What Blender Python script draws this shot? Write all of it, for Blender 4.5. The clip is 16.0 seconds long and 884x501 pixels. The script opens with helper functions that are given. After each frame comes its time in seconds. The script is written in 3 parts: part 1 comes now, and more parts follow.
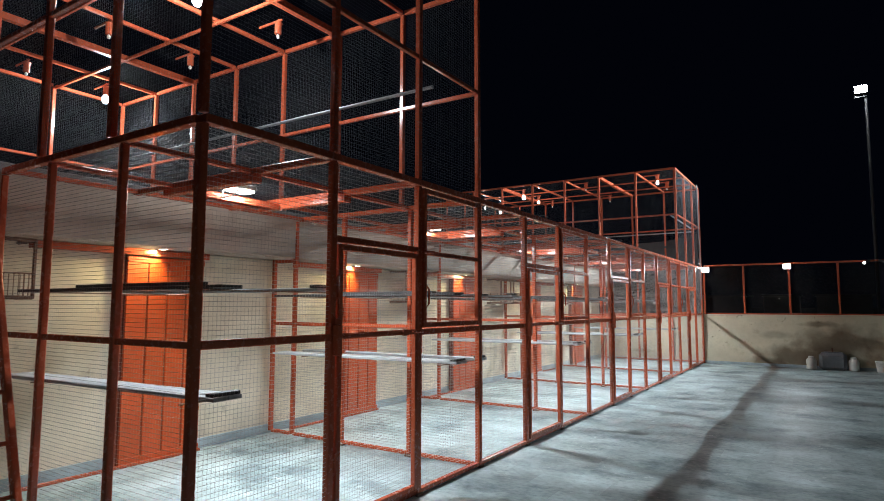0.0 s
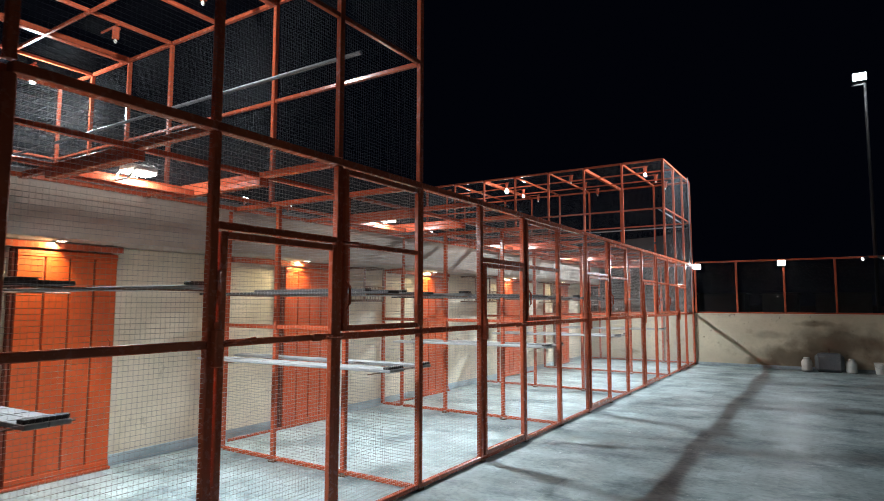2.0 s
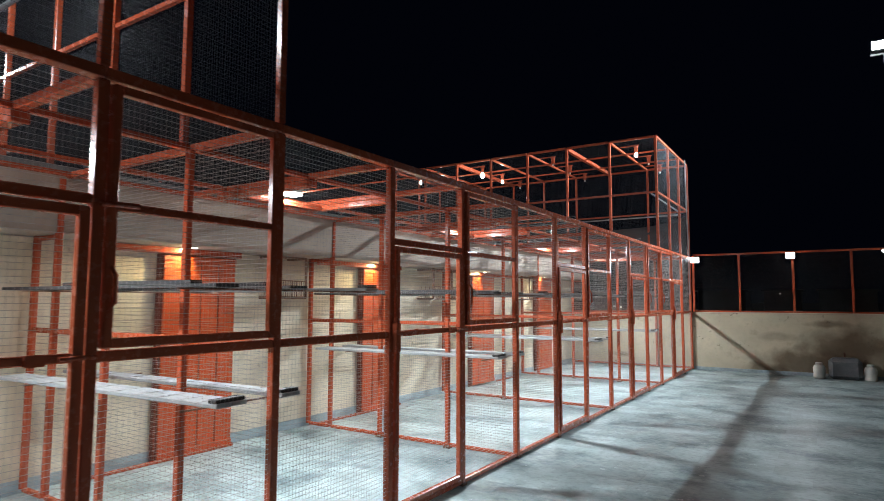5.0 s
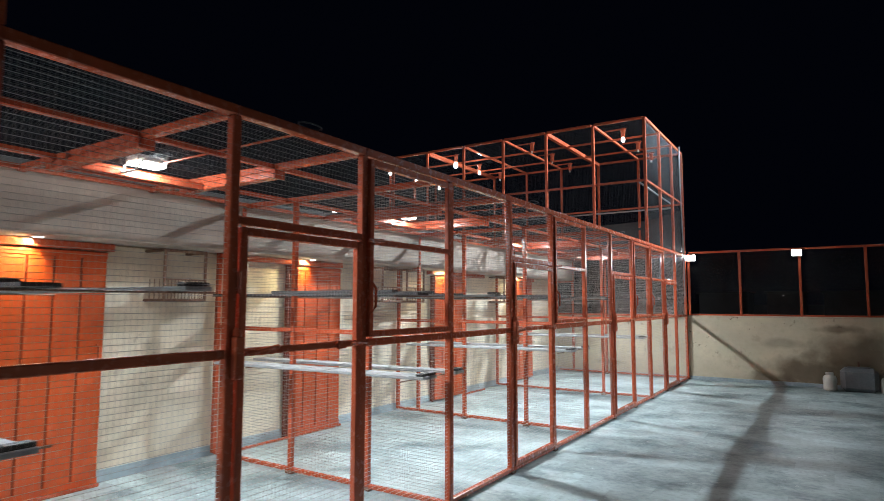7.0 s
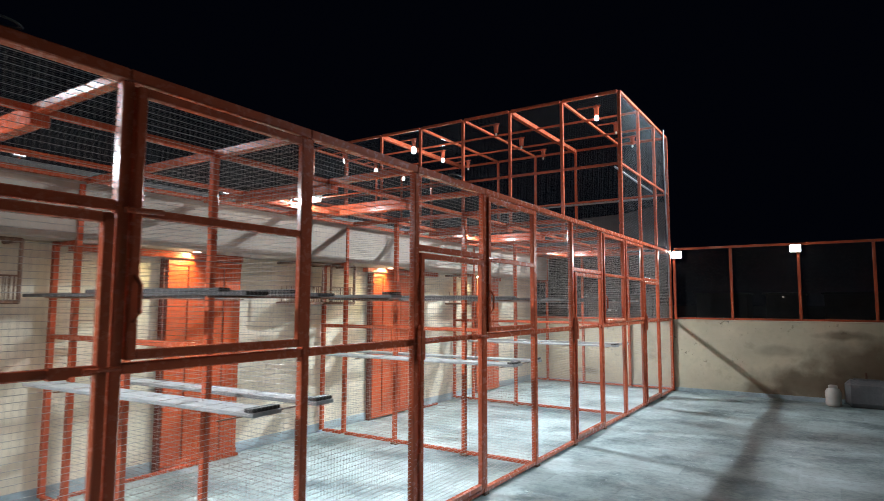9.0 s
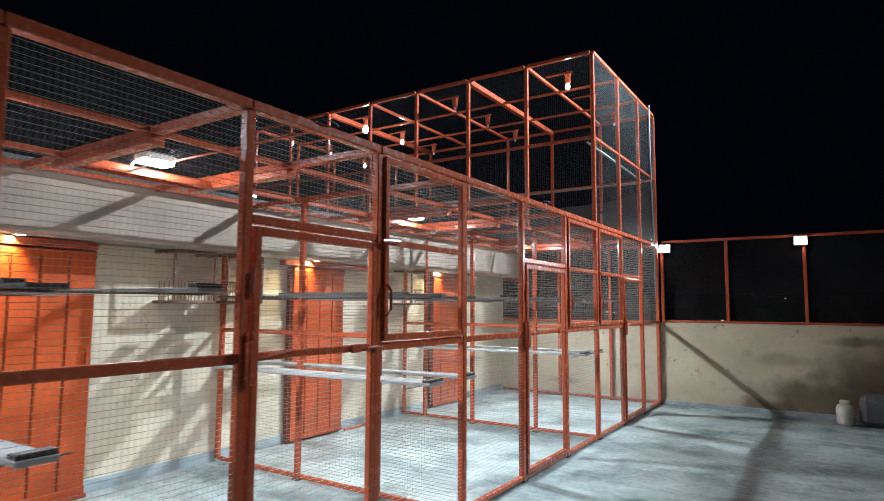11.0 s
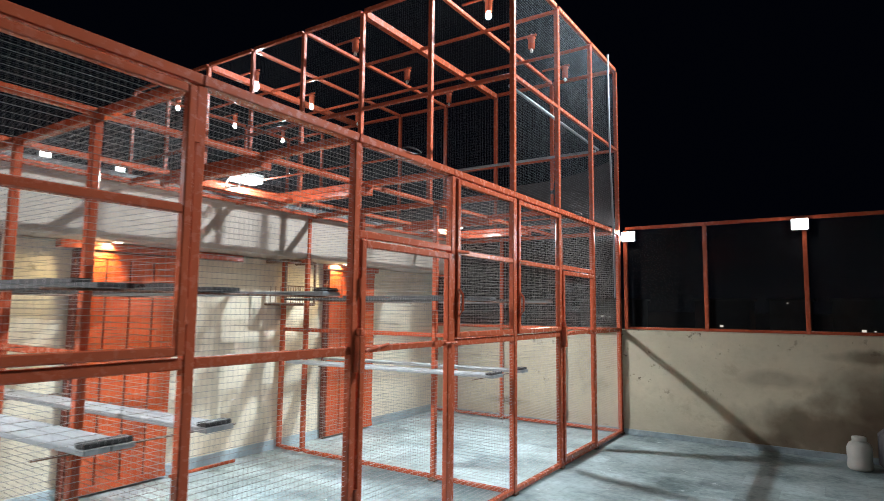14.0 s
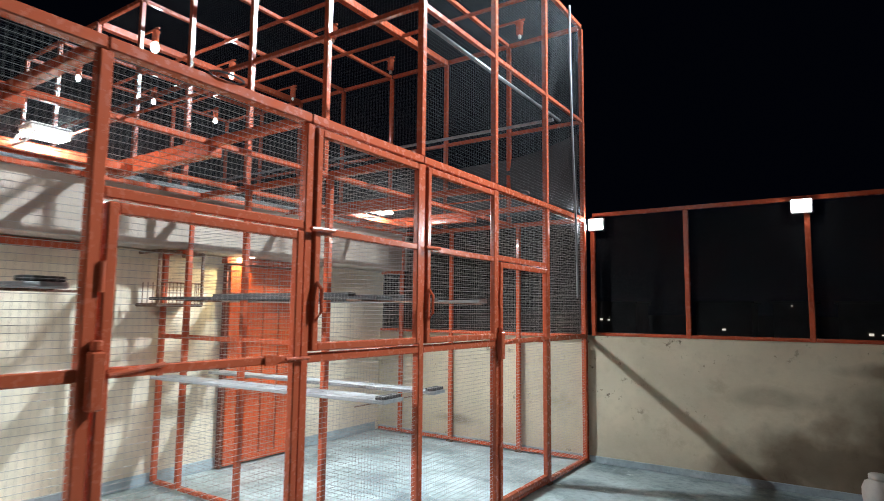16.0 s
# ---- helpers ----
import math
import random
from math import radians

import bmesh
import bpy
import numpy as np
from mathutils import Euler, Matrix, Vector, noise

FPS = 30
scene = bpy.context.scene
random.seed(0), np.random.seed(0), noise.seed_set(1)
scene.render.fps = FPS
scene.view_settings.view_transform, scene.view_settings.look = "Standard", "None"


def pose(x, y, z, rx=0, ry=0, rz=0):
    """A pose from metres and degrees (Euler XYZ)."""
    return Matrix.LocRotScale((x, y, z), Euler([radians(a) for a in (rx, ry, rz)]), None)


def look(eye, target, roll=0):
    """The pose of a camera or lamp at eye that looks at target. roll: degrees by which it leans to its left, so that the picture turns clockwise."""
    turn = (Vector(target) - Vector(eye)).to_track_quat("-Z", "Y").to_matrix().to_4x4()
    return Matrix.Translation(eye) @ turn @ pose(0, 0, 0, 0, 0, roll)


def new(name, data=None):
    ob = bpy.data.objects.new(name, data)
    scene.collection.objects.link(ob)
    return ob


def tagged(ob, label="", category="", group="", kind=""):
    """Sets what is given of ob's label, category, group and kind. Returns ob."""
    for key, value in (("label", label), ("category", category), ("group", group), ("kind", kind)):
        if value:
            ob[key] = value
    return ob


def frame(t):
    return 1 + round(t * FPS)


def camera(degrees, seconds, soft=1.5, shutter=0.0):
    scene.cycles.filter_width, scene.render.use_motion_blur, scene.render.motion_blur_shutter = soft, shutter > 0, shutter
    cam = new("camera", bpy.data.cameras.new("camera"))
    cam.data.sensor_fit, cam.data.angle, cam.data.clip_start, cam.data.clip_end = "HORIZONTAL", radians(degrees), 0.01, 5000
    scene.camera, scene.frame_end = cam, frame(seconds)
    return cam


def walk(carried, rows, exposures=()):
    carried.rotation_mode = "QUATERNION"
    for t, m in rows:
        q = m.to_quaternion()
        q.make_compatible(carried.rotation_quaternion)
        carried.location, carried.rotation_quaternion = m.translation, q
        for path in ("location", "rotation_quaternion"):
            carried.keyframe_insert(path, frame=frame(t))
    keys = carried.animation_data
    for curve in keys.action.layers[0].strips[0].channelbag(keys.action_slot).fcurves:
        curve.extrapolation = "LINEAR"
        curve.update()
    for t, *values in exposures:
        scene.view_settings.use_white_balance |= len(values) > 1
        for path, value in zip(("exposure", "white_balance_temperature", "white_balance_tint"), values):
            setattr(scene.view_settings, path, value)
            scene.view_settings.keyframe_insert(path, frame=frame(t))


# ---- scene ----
cam = camera(73.2, 16.0, soft=0.75, shutter=0.5)
PATH = [
    (0, (0.059, 0.108, 1.443), (-1.02, 1.782, 1.628), 0.1),
    (0.5, (0.076, 0.308, 1.463), (-1.004, 1.982, 1.645), -0.0),
    (1, (0.136, 0.524, 1.463), (-0.943, 2.198, 1.642), 0.0),
    (1.5, (0.17, 0.718, 1.456), (-0.908, 2.392, 1.635), -0.0),
    (2, (0.124, 0.967, 1.459), (-0.955, 2.641, 1.637), 0.1),
    (2.5, (0.091, 1.22, 1.452), (-0.992, 2.893, 1.628), 0.1),
    (3, (0.094, 1.531, 1.453), (-0.989, 3.202, 1.627), -0.0),
    (3.5, (0.054, 1.823, 1.449), (-1.029, 3.495, 1.623), 0.1),
    (4, (-0.015, 2.101, 1.472), (-1.098, 3.773, 1.643), 0.3),
    (4.2, (-0.041, 2.211, 1.472), (-1.123, 3.885, 1.639), 0.2),
    (6.5, (-0.21, 3.714, 1.47), (-1.292, 5.388, 1.642), 0.1),
    (7, (-0.237, 4.1, 1.483), (-1.324, 5.77, 1.658), 0.1),
    (7.5, (-0.259, 4.512, 1.478), (-1.345, 6.182, 1.657), 0.1),
    (8, (-0.24, 4.841, 1.494), (-1.326, 6.511, 1.671), 0.1),
    (8.5, (-0.281, 5.239, 1.511), (-1.366, 6.91, 1.686), 0.2),
    (9, (-0.277, 5.623, 1.499), (-1.364, 7.292, 1.677), 0.2),
    (11.5, (-0.391, 7.509, 1.486), (-1.484, 9.175, 1.669), 0.3),
    (12, (-0.381, 7.894, 1.492), (-1.472, 9.56, 1.677), 0.2),
    (12.5, (-0.397, 8.274, 1.473), (-1.487, 9.94, 1.661), 0.4),
    (13, (-0.441, 8.648, 1.484), (-1.531, 10.314, 1.676), 0.4),
    (13.5, (-0.407, 9.032, 1.488), (-1.504, 10.693, 1.679), 0.5),
    (14, (-0.431, 9.396, 1.472), (-1.529, 11.056, 1.666), 0.6),
    (14.5, (-0.419, 9.739, 1.461), (-1.53, 11.391, 1.658), 0.7),
    (15, (-0.426, 10.107, 1.466), (-1.532, 11.762, 1.666), 0.6),
    (15.5, (-0.419, 10.469, 1.463), (-1.531, 12.119, 1.662), 0.8),
    (16, (-0.471, 10.822, 1.47), (-1.579, 12.475, 1.674), 0.6),
]
walk(cam, [(t, look(eye, target, roll)) for t, eye, target, roll in PATH], [(0, 0.68), (8, 0.62), (12, 0.54), (16, 0.50)])

# ---- light ----
world = bpy.data.worlds.new("night_sky")
scene.world = world
world.use_nodes = True
world.node_tree.nodes["Background"].inputs[0].default_value = (0.10, 0.16, 0.42, 1)
world.node_tree.nodes["Background"].inputs[1].default_value = 0.0035
FLOOD_W, DOME_W, FENCE_W, POLE_W, BULB_W, DOWN_W = 80.0, 12.0, 9.0, 310.0, 46.0, 6.0


def area_lamp(name, place, target, watts, sx, sy, colour, spread=180):
    d = bpy.data.lights.new(name, "AREA")
    d.shape, d.size, d.size_y, d.energy, d.color, d.spread = "RECTANGLE", sx, sy, watts, colour, radians(spread)
    ob = new(name, d)
    ob.matrix_world = look(place, target)
    return ob


def point_lamp(name, place, watts, radius, colour):
    d = bpy.data.lights.new(name, "POINT")
    d.energy, d.shadow_soft_size, d.color = watts, radius, colour
    ob = new(name, d)
    ob.location = place
    return ob


# ---- materials ----
def material(name, colour, rough=0.5, metal=0.0, vary=0.25, scale=6.0, bump=0.0, bump_scale=60.0, stain=None, stain_at=(0.55, 0.7), stain_scale=1.2,
             stretch=(1, 1, 1), random_tone=0.0, coat=0.0, rough_vary=0.12, flecks=None, fleck_scale=9.0, grain=0.5):
    m = bpy.data.materials.new(name)
    m.use_nodes = True
    n, l = m.node_tree.nodes, m.node_tree.links
    bs = n["Principled BSDF"]
    tc = n.new("ShaderNodeTexCoord")
    geo = n.new("ShaderNodeNewGeometry")
    mp = n.new("ShaderNodeMapping")
    mp.inputs["Scale"].default_value = stretch
    l.new(geo.outputs["Position"], mp.inputs["Vector"])

    def noise_tex(s, detail=5, rough_=0.6):
        t = n.new("ShaderNodeTexNoise")
        t.inputs["Scale"].default_value, t.inputs["Detail"].default_value, t.inputs["Roughness"].default_value = s, detail, rough_
        l.new(mp.outputs[0], t.inputs["Vector"])
        return t

    def mix(a, b, fac, kind="MIX"):
        x = n.new("ShaderNodeMix")
        x.data_type, x.blend_type = "RGBA", kind
        for key, v in ((0, fac), (6, a), (7, b)):
            if isinstance(v, (int, float)):
                x.inputs[key].default_value = v
            elif isinstance(v, tuple):
                x.inputs[key].default_value = (*v, 1)
            else:
                l.new(v, x.inputs[key])
        return x.outputs[2]

    def span(src, lo, hi, a=0.0, b=1.0):
        r = n.new("ShaderNodeMapRange")
        for key, v in zip(("From Min", "From Max", "To Min", "To Max"), (lo, hi, a, b)):
            r.inputs[key].default_value = v
        l.new(src, r.inputs["Value"])
        return r.outputs[0]

    big, fine = noise_tex(scale), noise_tex(scale * 9)
    dark = tuple(c * (1 - vary) for c in colour)
    light = tuple(min(1, c * (1 + vary * 0.6)) for c in colour)
    col = mix(dark, light, span(big.outputs["Fac"], 0.3, 0.7))
    col = mix(col, dark, span(fine.outputs["Fac"], 0.52, 0.75, 0, grain))
    if random_tone:
        oi = n.new("ShaderNodeObjectInfo")
        isl = n.new("ShaderNodeMath")
        isl.operation = "ADD"
        l.new(oi.outputs["Random"], isl.inputs[0])
        l.new(geo.outputs["Random Per Island"], isl.inputs[1])
        fr = n.new("ShaderNodeMath")
        fr.operation = "FRACT"
        l.new(isl.outputs[0], fr.inputs[0])
        hs = n.new("ShaderNodeHueSaturation")
        l.new(span(fr.outputs[0], 0, 1, 1 - random_tone, 1 + random_tone), hs.inputs["Value"])
        l.new(col, hs.inputs["Color"])
        col = hs.outputs[0]
    if stain:
        st = noise_tex(stain_scale, 7, 0.65)
        col = mix(col, stain, span(st.outputs["Fac"], *stain_at))
    if flecks:
        fl = noise_tex(fleck_scale, 9, 0.7)
        patch = noise_tex(fleck_scale * 0.17, 3)
        m1 = n.new("ShaderNodeMath")
        m1.operation = "MULTIPLY"
        l.new(span(fl.outputs["Fac"], 0.60, 0.66), m1.inputs[0])
        l.new(span(patch.outputs["Fac"], 0.48, 0.60), m1.inputs[1])
        col = mix(col, flecks, m1.outputs[0])
    l.new(col, bs.inputs["Base Color"])
    l.new(span(fine.outputs["Fac"], 0.3, 0.7, max(0.03, rough - rough_vary), min(1, rough + rough_vary)), bs.inputs["Roughness"])
    bs.inputs["Metallic"].default_value = metal
    if coat:
        bs.inputs["Coat Weight"].default_value, bs.inputs["Coat Roughness"].default_value = coat, 0.12
    if bump:
        bt, bp = noise_tex(bump_scale, 4), n.new("ShaderNodeBump")
        bp.inputs["Strength"].default_value, bp.inputs["Distance"].default_value = 1.0, bump
        l.new(bt.outputs["Fac"], bp.inputs["Height"])
        l.new(bp.outputs[0], bs.inputs["Normal"])
    return m


def glow(name, colour, strength):
    m = bpy.data.materials.new(name)
    m.use_nodes = True
    bs = m.node_tree.nodes["Principled BSDF"]
    bs.inputs["Base Color"].default_value = (0.8, 0.8, 0.8, 1)
    bs.inputs["Emission Color"].default_value = (*colour, 1)
    bs.inputs["Emission Strength"].default_value = strength
    return m


PAINT = material("orange_red_gloss_paint", (0.47, 0.094, 0.042), 0.23, vary=0.06, scale=3, grain=0.03, stain=(0.24, 0.06, 0.03), stain_at=(0.76, 1.0), stain_scale=4)
DOOR_PAINT = material("orange_door_paint", (0.55, 0.082, 0.014), 0.40, vary=0.14, scale=3, bump=0.0008, bump_scale=30, stain=(0.36, 0.07, 0.02), stain_at=(0.62, 0.9), stain_scale=4)
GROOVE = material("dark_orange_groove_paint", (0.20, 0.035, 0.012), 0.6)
WIRE = material("weathered_galvanised_wire", (0.46, 0.415, 0.39), 0.42, metal=0.35, vary=0.3, scale=20)
WIRE_BLACK = material("black_coated_wire", (0.022, 0.021, 0.022), 0.6, vary=0.3, scale=20)
WIRE_BLACK.node_tree.nodes["Principled BSDF"].inputs["Specular IOR Level"].default_value = 0.08
WIRE_DARK = material("dark_aged_wire", (0.072, 0.074, 0.080), 0.5, metal=0.3, vary=0.3, scale=20)
# wall stains, with contrast raised to paint in shadow blotches as well
PLASTER = material("cream_wall_plaster", (0.72, 0.62, 0.475), 0.85, flecks=(0.40, 0.33, 0.24), fleck_scale=6.0, vary=0.14, scale=1.6, bump=0.002, bump_scale=25, stain=(0.46, 0.40, 0.30), stain_at=(0.52, 0.76), stain_scale=1.3)
PARAPET = material("stained_ochre_plaster", (0.60, 0.52, 0.375), 0.88, flecks=(0.17, 0.13, 0.09), fleck_scale=8.0, vary=0.18, scale=1.3, bump=0.004, bump_scale=18, stain=(0.27, 0.20, 0.12), stain_at=(0.58, 0.82), stain_scale=1.5)
# lintel plaster: shade above the floodlights is put into this darker colour
SOFFIT = material("shaded_grey_cream_plaster", (0.43, 0.35, 0.285), 0.85, vary=0.16, scale=2, bump=0.002, bump_scale=25, stain=(0.36, 0.30, 0.24), stain_at=(0.58, 0.8), stain_scale=1.4)
SKIRT = material("blue_grey_marble_skirting", (0.36, 0.43, 0.46), 0.40, vary=0.5, scale=3, stretch=(1, 0.4, 1))
TILE = material("grey_marble_floor_slab", (0.38, 0.46, 0.455), 0.50, flecks=(0.66, 0.72, 0.72), fleck_scale=11.0, grain=0.8, vary=0.36, scale=2.4, stretch=(0.9, 1.1, 1), bump=0.0006, bump_scale=30,
                stain=(0.10, 0.145, 0.15), stain_at=(0.48, 0.66), stain_scale=1.5, random_tone=0.15, rough_vary=0.20)
GROUT = material("grey_cement_joint", (0.33, 0.375, 0.385), 0.9, scale=8)
PLANK = material("weathered_grey_board", (0.33, 0.335, 0.335), 0.75, vary=0.35, scale=5, stretch=(0.3, 4, 1), bump=0.001, bump_scale=60, stain=(0.22, 0.2, 0.18), stain_at=(0.55, 0.8), stain_scale=5)
DARKWOOD = material("dark_aged_board", (0.055, 0.048, 0.045), 0.75, vary=0.4, scale=6, stretch=(0.3, 4, 1))
STEEL = material("dull_grey_steel", (0.33, 0.33, 0.34), 0.4, metal=0.8, vary=0.25, scale=10)
RUST = material("rusty_brown_steel", (0.20, 0.10, 0.06), 0.7, vary=0.4, scale=9, bump=0.001)
BLACKISH = material("black_plastic", (0.03, 0.03, 0.032), 0.5, scale=10)
WHITE_PL = material("dirty_white_plastic", (0.68, 0.66, 0.60), 0.45, vary=0.12, scale=5, stain=(0.38, 0.34, 0.27), stain_at=(0.55, 0.8), stain_scale=6)
TANK = material("dark_grey_stained_tank", (0.13, 0.135, 0.14), 0.55, vary=0.35, scale=4, stain=(0.3, 0.29, 0.27), stain_at=(0.6, 0.85), stain_scale=4, bump=0.002, bump_scale=15)
# grey pole darkened in colour, as its own lamp leaves it unlit
POLE_PAINT = material("unlit_grey_pole_paint", (0.018, 0.02, 0.024), 0.6, vary=0.3, scale=3)
EARTH = material("dark_bare_ground", (0.07, 0.06, 0.05), 0.95, scale=0.2)
ROOFING = material("grey_roof_screed", (0.25, 0.24, 0.23), 0.9, scale=1.5, bump=0.003)
HOUSE = material("distant_plaster", (0.35, 0.32, 0.28), 0.9, scale=0.6)


def damp_and_shade(m, spots, colour):
    """Damp stains with ragged edges round the given places on a wall, strengthened to paint in weaker light."""
    n, l = m.node_tree.nodes, m.node_tree.links
    bs = n["Principled BSDF"]
    geo = n.new("ShaderNodeNewGeometry")
    ragged = n.new("ShaderNodeTexNoise")
    ragged.inputs["Scale"].default_value, ragged.inputs["Detail"].default_value = 3.0, 7
    l.new(geo.outputs["Position"], ragged.inputs["Vector"])
    col = bs.inputs["Base Color"].links[0].from_socket
    for place, size, strength in spots:
        mp = n.new("ShaderNodeMapping")
        mp.vector_type = "TEXTURE"
        mp.inputs["Location"].default_value, mp.inputs["Scale"].default_value = place, size
        l.new(geo.outputs["Position"], mp.inputs["Vector"])
        ln = n.new("ShaderNodeVectorMath")
        ln.operation = "LENGTH"
        l.new(mp.outputs[0], ln.inputs[0])
        add = n.new("ShaderNodeMath")
        add.operation = "MULTIPLY_ADD"
        add.inputs[1].default_value = 1.6
        l.new(ragged.outputs["Fac"], add.inputs[0])
        l.new(ln.outputs["Value"], add.inputs[2])
        r = n.new("ShaderNodeMapRange")
        for key, v in zip(("From Min", "From Max", "To Min", "To Max"), (1.2, 1.9, strength, 0.0)):
            r.inputs[key].default_value = v
        l.new(add.outputs[0], r.inputs["Value"])
        mx = n.new("ShaderNodeMix")
        mx.data_type = "RGBA"
        l.new(r.outputs[0], mx.inputs[0])
        l.new(col, mx.inputs[6])
        mx.inputs[7].default_value = (*colour, 1)
        col = mx.outputs[2]
    l.new(col, bs.inputs["Base Color"])


# damp stains; the patches also stand in for light fading to the right
damp_and_shade(PARAPET, [((-0.55, 16.7, 0.25), (0.85, 1.0, 0.36), 0.8), ((0.25, 16.7, 0.55), (1.0, 1.0, 0.50), 0.7), ((-1.25, 16.7, 0.08), (0.45, 1.0, 0.14), 0.7),
                       ((-0.15, 16.7, 1.02), (0.45, 1.0, 0.08), 0.6), ((-1.0, 16.7, 0.75), (0.5, 1.0, 0.10), 0.35), ((-4.2, 16.7, 0.25), (0.3, 1.0, 0.07), 0.7),
                       ((1.6, 16.7, 0.35), (0.9, 1.0, 0.45), 0.6)], (0.13, 0.09, 0.055))
LED = glow("white_led_face", (0.95, 0.97, 1.0), 60.0)
LED_FLOOD = glow("white_flood_face", (1.0, 0.97, 0.93), 45.0)
BULB = glow("cool_white_bulb", (0.76, 0.88, 1.0), 60.0)
WARM = glow("warm_downlight_face", (1.0, 0.90, 0.72), 10.0)
LED_ROOF = glow("dim_white_led_face", (0.95, 0.97, 1.0), 9.0)
FAR_LIGHT = glow("distant_window_light", (1.0, 0.93, 0.80), 1.3)

NET = bpy.data.materials.new("black_shade_net")
NET.use_nodes = True
_n, _l = NET.node_tree.nodes, NET.node_tree.links
_bs = _n["Principled BSDF"]
_bs.inputs["Base Color"].default_value, _bs.inputs["Roughness"].default_value = (0.003, 0.003, 0.0035, 1), 0.95
_tr, _mx = _n.new("ShaderNodeBsdfTransparent"), _n.new("ShaderNodeMixShader")
_mx.inputs[0].default_value = 0.62
_l.new(_tr.outputs[0], _mx.inputs[1]), _l.new(_bs.outputs[0], _mx.inputs[2])
_l.new(_mx.outputs[0], _n["Material Output"].inputs["Surface"])

# ---- building blocks ----
cache = {}


def finish(mesh, mat, smooth=False):
    mesh.materials.append(mat)
    if smooth:
        for p in mesh.polygons:
            p.use_smooth = True
    return mesh


def part(name, bm, mat, parent=None, label="", at=(0, 0, 0), smooth=False):
    me = bpy.data.meshes.new(name)
    bm.to_mesh(me)
    bm.free()
    return place_mesh(name, finish(me, mat, smooth), parent, label, at)


def place_mesh(name, me, parent=None, label="", at=(0, 0, 0), turn=(0, 0, 0)):
    ob = new(name, me)
    ob.location, ob.rotation_euler = at, [radians(a) for a in turn]
    if parent is not None:
        ob.parent = parent
    if label:
        ob["label"] = label
    return ob


def box_mesh(sx, sy, sz, mat, bevel=0.004):
    key = ("box", round(sx, 4), round(sy, 4), round(sz, 4), mat.name, bevel)
    if key not in cache:
        bm = bmesh.new()
        bmesh.ops.create_cube(bm, size=1)
        bmesh.ops.scale(bm, vec=(sx, sy, sz), verts=bm.verts)
        if bevel:
            bmesh.ops.bevel(bm, geom=bm.edges[:], offset=min(bevel, 0.3 * min(sx, sy, sz)), segments=1, affect="EDGES")
        me = bpy.data.meshes.new("box")
        bm.to_mesh(me)
        bm.free()
        cache[key] = finish(me, mat)
    return cache[key]


def box(name, lo, hi, mat, parent=None, label="", bevel=0.004, off=(0, 0, 0)):
    """A bevelled box between two corners; off: the parent's origin."""
    s = [abs(b - a) for a, b in zip(lo, hi)]
    c = [(a + b) / 2 - o for a, b, o in zip(lo, hi, off)]
    return place_mesh(name, box_mesh(*s, mat, bevel), parent, label, c)


def tube(bm, a, b, r, sides=8, r2=None):
    """A round bar from a to b added to bm."""
    a, b = Vector(a), Vector(b)
    d = b - a
    m = Matrix.Translation((a + b) / 2) @ d.to_track_quat("Z", "Y").to_matrix().to_4x4()
    bmesh.ops.create_cone(bm, cap_ends=True, segments=sides, radius1=r, radius2=r if r2 is None else r2, depth=d.length, matrix=m)


def lathe(bm, profile, sides=24):
    """A turned body about z from (radius, height) pairs."""
    rings = []
    for r, z in profile:
        rings.append([bm.verts.new((r * math.cos(2 * math.pi * i / sides), r * math.sin(2 * math.pi * i / sides), z)) for i in range(sides)])
    for lo, hi in zip(rings, rings[1:]):
        for i in range(sides):
            bm.faces.new((lo[i], lo[(i + 1) % sides], hi[(i + 1) % sides], hi[i]))
    bm.faces.new(rings[0][::-1])
    bm.faces.new(rings[-1])


def bent(bm, points, r, sides=6):
    """One continuous round bar swept through the points."""
    pts = [Vector(p) for p in points]
    rings = []
    for i, p in enumerate(pts):
        d = (pts[min(i + 1, len(pts) - 1)] - pts[max(i - 1, 0)]).normalized()
        side = d.cross(Vector((0.31, 0.17, 0.93))).normalized()
        up = d.cross(side)
        rings.append([bm.verts.new(p + r * (math.cos(t) * side + math.sin(t) * up)) for t in [2 * math.pi * k / sides for k in range(sides)]])
    for lo, hi in zip(rings, rings[1:]):
        for k in range(sides):
            bm.faces.new((lo[k], lo[(k + 1) % sides], hi[(k + 1) % sides], hi[k]))
    bm.faces.new(rings[0][::-1])
    bm.faces.new(rings[-1])
    bmesh.ops.recalc_face_normals(bm, faces=bm.faces[:])


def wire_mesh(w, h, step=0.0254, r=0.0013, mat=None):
    """A welded net of square meshes in the plane of local x and z, from 0,0 to w,h."""
    mat = mat or WIRE
    key = ("wire", round(w, 3), round(h, 3), step, r, mat.name)
    if key not in cache:
        vs, fs = [], []
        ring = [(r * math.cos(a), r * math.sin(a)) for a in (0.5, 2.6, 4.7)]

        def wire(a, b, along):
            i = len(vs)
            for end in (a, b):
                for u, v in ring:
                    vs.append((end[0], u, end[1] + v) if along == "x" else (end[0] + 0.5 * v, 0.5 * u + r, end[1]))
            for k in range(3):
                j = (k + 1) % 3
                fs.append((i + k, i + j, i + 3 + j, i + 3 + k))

        k = 1
        while k * step < h:
            sag = random.uniform(-0.0015, 0.0015)
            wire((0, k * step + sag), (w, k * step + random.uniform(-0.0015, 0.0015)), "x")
            k += 1
        k = 1
        while k * step < w:
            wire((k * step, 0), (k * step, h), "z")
            k += 1
        me = bpy.data.meshes.new("wire_panel")
        me.from_pydata(vs, [], fs)
        cache[key] = finish(me, mat)
    return cache[key]


